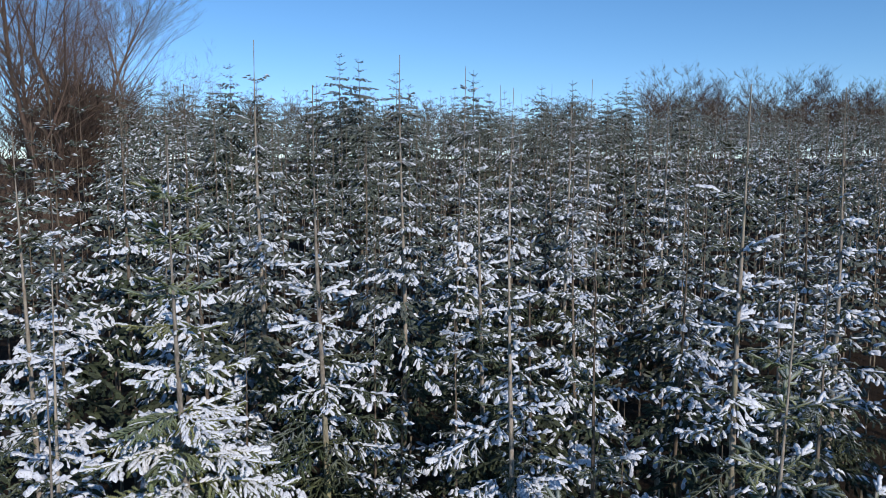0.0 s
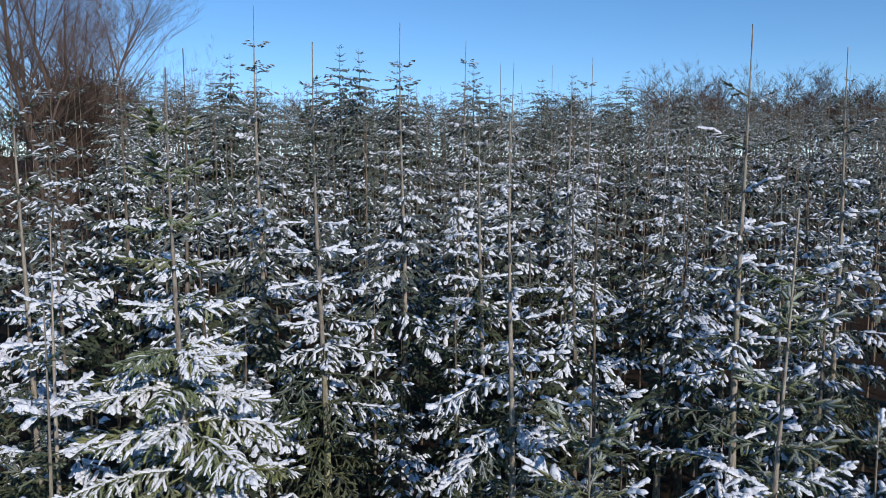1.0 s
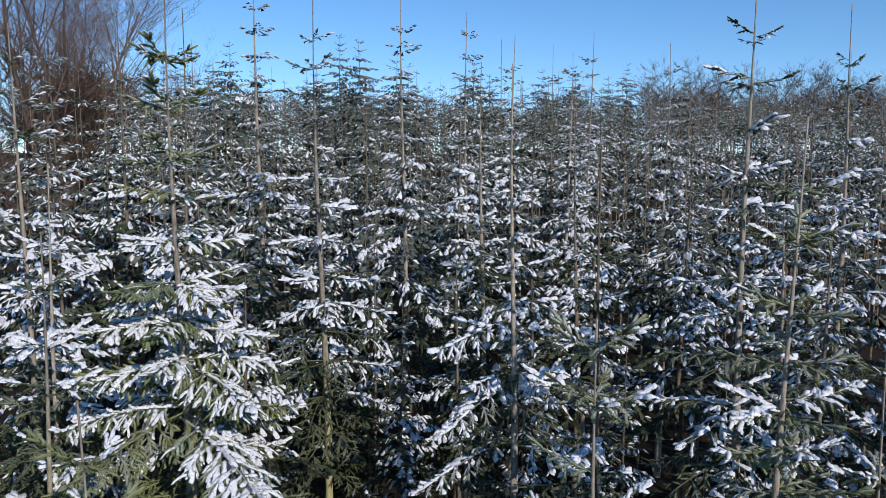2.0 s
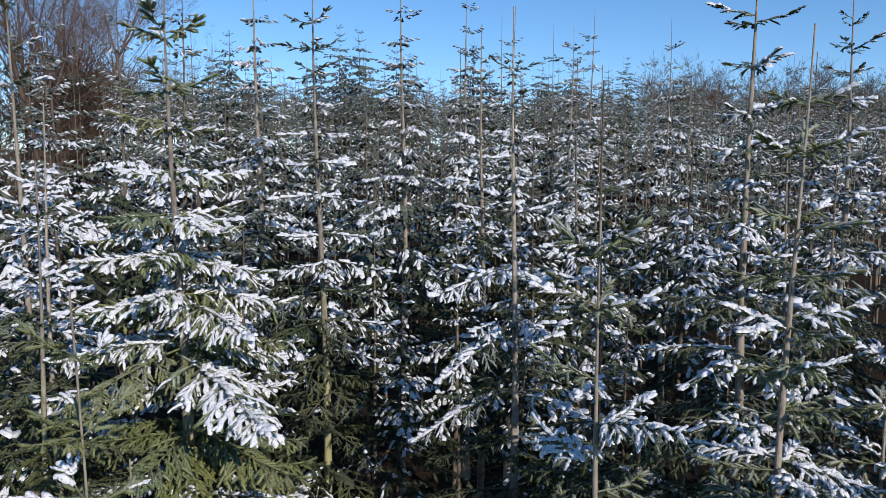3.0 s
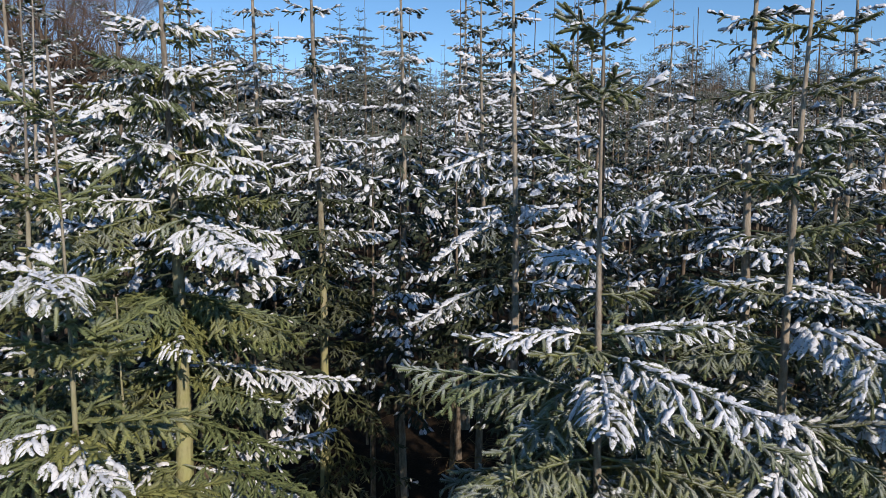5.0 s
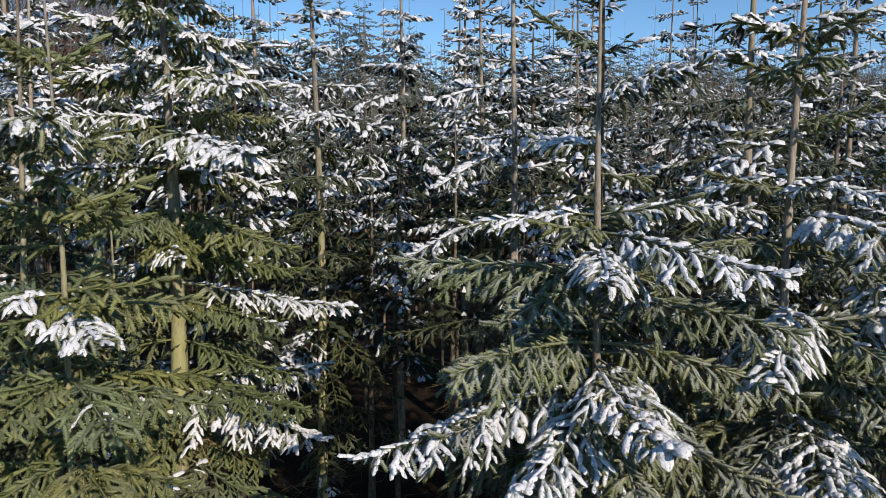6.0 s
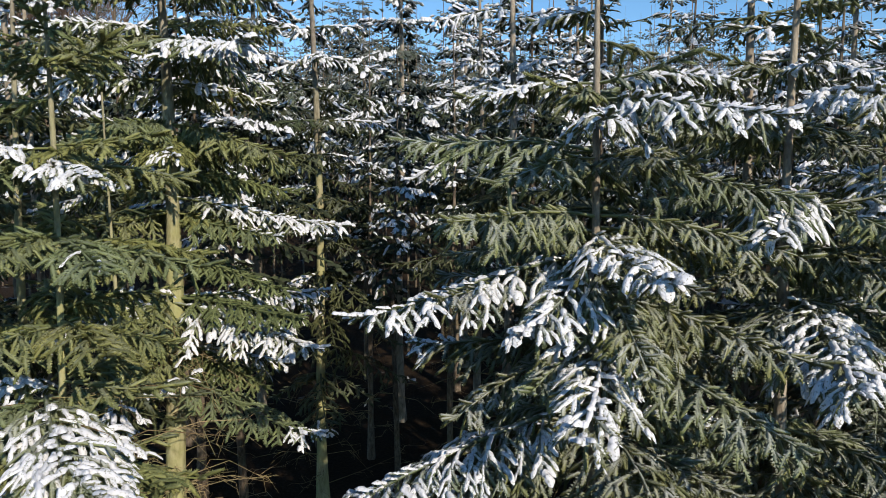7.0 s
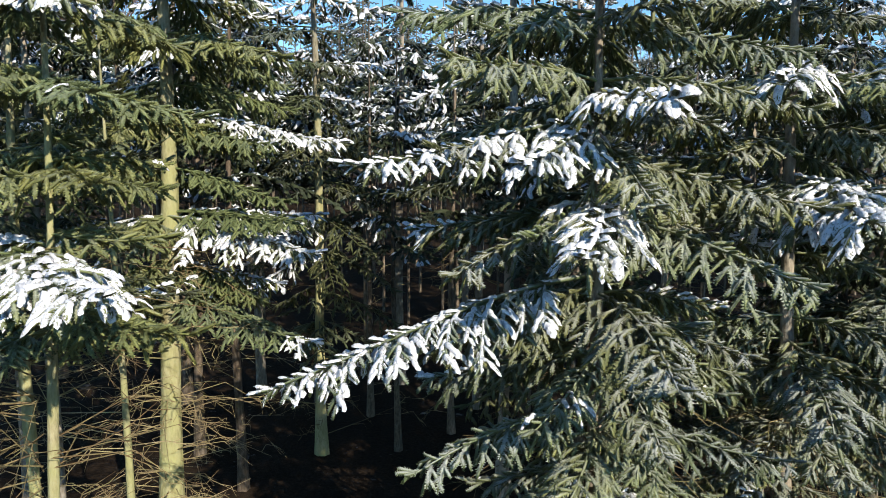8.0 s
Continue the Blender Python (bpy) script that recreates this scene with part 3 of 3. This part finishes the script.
for i, (x, y, h) in enumerate(OLDER):
    h -= 0.5
    if i < 3:
        elder = name_tree(far_spruce(500 + i, h, 3.5, 1.7, 0.36, 0.20, 1.6, 0.12, rime=0.35, slim=0.8), "older dark spruce with a broad crown")
        elder.matrix_basis = pose(x, y, ground_z(x, y) - 0.05)
        if i == 0:
            elders = []
        elders.append((elder, h))
    else:
        elder, own = elders[i % 3]
        copy_thing(elder, pose(x, y, ground_z(x, y) - 0.05, 0, 0, 70 * i) @ Matrix.Diagonal((h / own, h / own, h / own, 1)))

# ---- the plantation round them, on an uneven grid ----
TAKEN = [(x, y) for x, y, *_ in CLOSE + STANDING + OLDER]


def free(x, y, room=0.95):
    if any((x - a) ** 2 + (y - b) ** 2 < room * room for a, b in TAKEN):
        return False
    if y > 22 and x < -0.44 * y - 1.0:              # brushwood at the wood's edge
        return False
    if abs(x) < 2.0 and -2.5 < y < 2.7:             # the glade in which the camera sinks
        return False
    if -3.5 < x < -0.9 and 3.0 < y < 5.0:           # round the tree that leans into the glade
        return False
    if -1.25 < x < 0.45 and y < 7.6:                # the dark aisle ahead
        return False
    if y < 2.7 and x > -2.2 and -3.5 < x + 0.60 * y < 5.6:   # the aisle that lets the sun in
        return False
    return True


spots = []
rng = random.Random(7)
for j in range(-8, 50):
    for i in range(-40, 41):
        gap = 2.05 if j < 5 else 1.75 if j < 8 else 1.5 if j < 14 else 1.7 if j < 24 else 2.2
        x = (i + 0.5 * (j % 2)) * gap + rng.uniform(-0.38, 0.38)
        y = 1.5 + (j * 1.42 if j < 14 else 14 * 1.42 + (j - 14) * 1.7 if j < 24 else 36.9 + (j - 24) * 2.1) + rng.uniform(-0.38, 0.38)
        if 6 < y < 15 and rng.random() < (0.35 if x > 2.5 else 0.2):        # gaps where trees were felled
            continue
        if abs(x) < 4.5 + 0.72 * max(y, 0) and free(x, y):
            spots.append((x, y))
            TAKEN.append((x, y))

NEAR_KINDS, MID_KINDS = [], []
far_green, far_white, far_wood = Shape(), Shape(), Shape()
FAR_KINDS = []
for k in range(5):
    r2 = random.Random(900 + k)
    FAR_KINDS.append(crown_shapes(r2, 8.0, 3.9, 1.1, 0.62, 0.30, 1.0, 0.7, 1.5))
DISTANT_KINDS = [crown_shapes(random.Random(950 + k), 8.0, 4.6, 1.25, 0.68, 0.46, 1.25, 0.45, 1.2) for k in range(4)]
mid_count = 0
for x, y in spots:
    z = ground_z(x, y) - 0.04
    inside = abs(x) < 0.68 * y + 1.6
    h = rng.uniform(4.9, 7.4) if y < 9 else rng.uniform(6.0, 8.6) if y < 25 else rng.uniform(7.2, 9.4)
    if rng.random() < 0.12:
        h += 0.8
    if x < -0.3 * y and y > 7:                      # the stand is taller towards the wood's edge
        h += 1.0
    if y < 6.3 and abs(x) < 0.64 * y + 1.2:
        if len(NEAR_KINDS) < 5:
            t = near_spruce(300 + len(NEAR_KINDS), 7.0, 1.9, 1.15, 1, slim=1.4 + 0.3 * len(NEAR_KINDS))
            t.matrix_basis = pose(x, y, z, 0, 0, rng.uniform(0, 360))
            NEAR_KINDS.append(name_tree(t, SPRUCE))
        else:
            k = h / 7.0
            copy_thing(rng.choice(NEAR_KINDS), pose(x, y, z, 0, 0, rng.uniform(0, 360)) @ Matrix.Diagonal((0.5 + 0.5 * k, 0.5 + 0.5 * k, k, 1)))
    elif y < 13 and (inside or y < 8) and mid_count < 200:
        if len(MID_KINDS) < 7:
            t = far_spruce(400 + len(MID_KINDS), 7.6, 3.3, 1.05, 0.48, 0.112, tangle=10, slim=1.4 + 0.2 * len(MID_KINDS))
            t.matrix_basis = pose(x, y, z, 0, 0, rng.uniform(0, 360))
            MID_KINDS.append(name_tree(t, SPRUCE))
        else:
            k = h / 7.6
            copy_thing(rng.choice(MID_KINDS), pose(x, y, z, 0, 0, rng.uniform(0, 360)) @ Matrix.Diagonal((0.4 + 0.6 * k, 0.4 + 0.6 * k, k, 1)))
        mid_count += 1
    elif inside and y < 84:
        k = h / 8.0
        g, w = rng.choice(FAR_KINDS if y < 44 else DISTANT_KINDS)
        m = pose(x, y, z, 0, 0, rng.uniform(0, 360)) @ Matrix.Diagonal((k, k, k, 1))
        far_green.add([m @ p for p in g.v], g.f)
        far_white.add([m @ p for p in w.v], w.f)
        tube(far_wood, [Vector((x, y, z)), Vector((x, y, z + h * 0.6)), Vector((x, y, z + h))], [0.038, 0.020, 0.004], 3)
for x, y, k in ((-0.5, 8.5, 0.70), (0.15, 9.1, 0.78), (-0.95, 9.7, 0.80), (0.95, 8.2, 0.66), (1.5, 5.5, 0.60), (2.5, 5.4, 0.64), (2.9, 7.2, 0.66), (3.7, 6.6, 0.62), (2.0, 7.7, 0.7), (3.9, 8.1, 0.72)):   # smaller ones between the tall
    copy_thing(rng.choice(NEAR_KINDS if y < 6 else MID_KINDS), pose(x, y, ground_z(x, y) - 0.04, 0, 0, rng.uniform(0, 360)) @ Matrix.Diagonal((k, k, k, 1)))
# tall unseen spruces added right of view, to shade the stand's right side
for x, y, k in ((5.6, 2.6, 1.12), (6.4, 4.3, 1.22), (7.2, 6.0, 1.28), (7.6, 3.2, 1.30), (8.9, 5.4, 1.35), (10.2, 7.7, 1.40), (11.6, 10.0, 1.40), (13.2, 12.2, 1.40), (9.6, 3.9, 1.40), (12.4, 8.4, 1.45)):
    copy_thing(rng.choice(MID_KINDS), pose(x, y, ground_z(x, y) - 0.04, 0, 0, rng.uniform(0, 360)) @ Matrix.Diagonal((k * 1.2, k * 1.2, k, 1)))
for j in range(5):                                  # more unseen spruces added on the sun's side, to darken the lower right
    for i in range(3):
        y = -4.2 + 1.9 * j + rng.uniform(-0.4, 0.4)
        x = 7.0 - 0.6 * y + 2.0 * i + rng.uniform(-0.4, 0.4)
        k = rng.uniform(0.78, 1.0)
        copy_thing(rng.choice(MID_KINDS), pose(x, y, ground_z(x, y) - 0.04, 0, 0, rng.uniform(0, 360)) @ Matrix.Diagonal((k, k, k, 1)))
wood = tagged(new("far_spruces"), "distant spruces of the plantation dusted with snow", "trees", "", "stuff")
# the same darkened tone stands for shade within the distant crowns
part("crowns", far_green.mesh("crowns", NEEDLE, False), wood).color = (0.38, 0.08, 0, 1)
part("snow", far_white.mesh("snow", SNOW, False), wood)
part("trunks", far_wood.mesh("trunks", BARK), wood)


# ---- bare broadleaved trees at the edge ----
def bare_tree_meshes(seed, h, spread, many, thin):
    rng = random.Random(seed)
    stem, limbs = Shape(), Shape()

    def grow(shape, p, d, n, r, level):
        pts, radii = [p], [r]
        for i in range(3):
            d = (d + Vector((rng.uniform(-1, 1), rng.uniform(-1, 1), rng.uniform(-0.4, 0.7))) * 0.20).normalized()
            p = p + d * n / 3
            pts.append(p)
            radii.append(r * (1 - 0.24 * (i + 1)))
        if level < 2:
            tube(shape, pts, radii, 6 if level == 0 else 3)
        else:
            side = d.cross(Vector((rng.uniform(-1, 1), rng.uniform(-1, 1), 0.2))).normalized() * r
            shape.add([pts[0] - side, pts[0] + side, pts[2] + side * 0.6, pts[2] - side * 0.6, pts[3]], [(0, 1, 2, 3), (3, 2, 4)])
        if level >= len(many):
            return
        for i in range(many[level]):
            t = rng.uniform(0.30 if level == 0 else 0.2, 1.0)
            k = min(2, int(t * 3))
            q = pts[k] + (pts[k + 1] - pts[k]) * (t * 3 - k)
            a = rng.uniform(0, 2 * math.pi)
            out = Vector((math.cos(a), math.sin(a), 0))
            nd = (d * rng.uniform(0.6, 1.0) + out * spread * rng.uniform(0.4, 1.25) + UP * 0.22).normalized()
            grow(limbs, q, nd, n * (rng.uniform(0.38, 0.62) if level == 0 else rng.uniform(0.40, 0.62)), max(thin, r * (1 - 0.55 * t) * 0.42), level + 1)

    grow(stem, Vector((0, 0, 0)), Vector((0, 0, 1)), h * 0.70, 0.009 * h, 0)
    return stem, limbs


def bare_tree(seed, h, spread, mat, name, label, many, thin=0.008):
    stem, limbs = bare_tree_meshes(seed, h, spread, many, thin)
    tree = tagged(new(name), label, "tree", "bare trees at the wood's edge")
    part("trunk", stem.mesh("trunk", mat), tree)
    tagged(part("crown", limbs.mesh("crown", mat, False), tree), kind="stuff")
    return tree


BARE = "tall bare broadleaved tree with fine reddish-brown twigs"
rng = random.Random(11)


def plant(kinds, places):
    for i, (x, y, k) in enumerate(places):
        m = pose(x, y, ground_z(x, y) - 0.1, 0, 0, rng.uniform(0, 360)) @ Matrix.Diagonal((k, k, k, 1))
        if i < len(kinds):
            kinds[i].matrix_basis = m
        else:
            copy_thing(kinds[i % len(kinds)], m)


edge = []
for i in range(13):
    y = 44 + 4.0 * i + rng.uniform(-1.5, 1.5)
    edge.append((-0.425 * y - rng.uniform(0, 9), y, rng.uniform(0.8, 1.15)))
edge += [(-22.4, 60, 0.46), (-20.6, 63, 0.34), (-25.0, 64, 0.52)]
plant([bare_tree(600 + k, 21.0, 0.85, BEECH, "bare_tree", BARE, (10, 6, 6, 5)) for k in range(3)], edge)
thicket = []
for i in range(34):
    y = 21 + 1.1 * i + rng.uniform(-0.8, 0.8)
    thicket.append((-0.50 * y - rng.uniform(0.5, 5.5), y, rng.uniform(0.5, 0.9)))
plant([bare_tree(640 + k, 8.5, 0.9, BRUSH, "leafless_shrub", "tall brown leafless shrub at the wood's edge", (11, 6, 5, 3)) for k in range(3)], thicket)
rear = []
for i in range(60):
    x = -30 + 3.0 * i if i < 20 else 31 + 1.3 * (i - 20)
    k = rng.uniform(0.5, 0.64) if i < 20 else rng.uniform(1.1, 1.35) if not 51 < x < 55 else 0.9
    rear.append((x + rng.uniform(-0.9, 0.9), 104 + rng.uniform(-4, 8), k))
plant([bare_tree(620 + k, 15.0, 0.75, BRUSH, "bare_tree", BARE, (9, 6, 5, 5), 0.018) for k in range(3)], rear)
low = []
for i in range(100):
    x = -48 + 1.4 * i + rng.uniform(-1.2, 1.2)
    low.append((x, 98 + rng.uniform(-6, 8), rng.uniform(0.75, 1.1)))
for i in range(30):
    low.append((28 + 1.3 * i + rng.uniform(-0.6, 0.6), 92 + rng.uniform(-4, 4), rng.uniform(0.9, 1.25)))
for i in range(46):
    y = 40 + 1.4 * i + rng.uniform(-1, 1)
    low.append((-0.42 * y - rng.uniform(0, 12), y, rng.uniform(0.9, 1.5)))
plant([bare_tree(660 + k, 7.5, 0.9, BRUSH, "leafless_shrub", "distant brown leafless shrub below the bare trees", (12, 7, 5), 0.018) for k in range(2)], low)
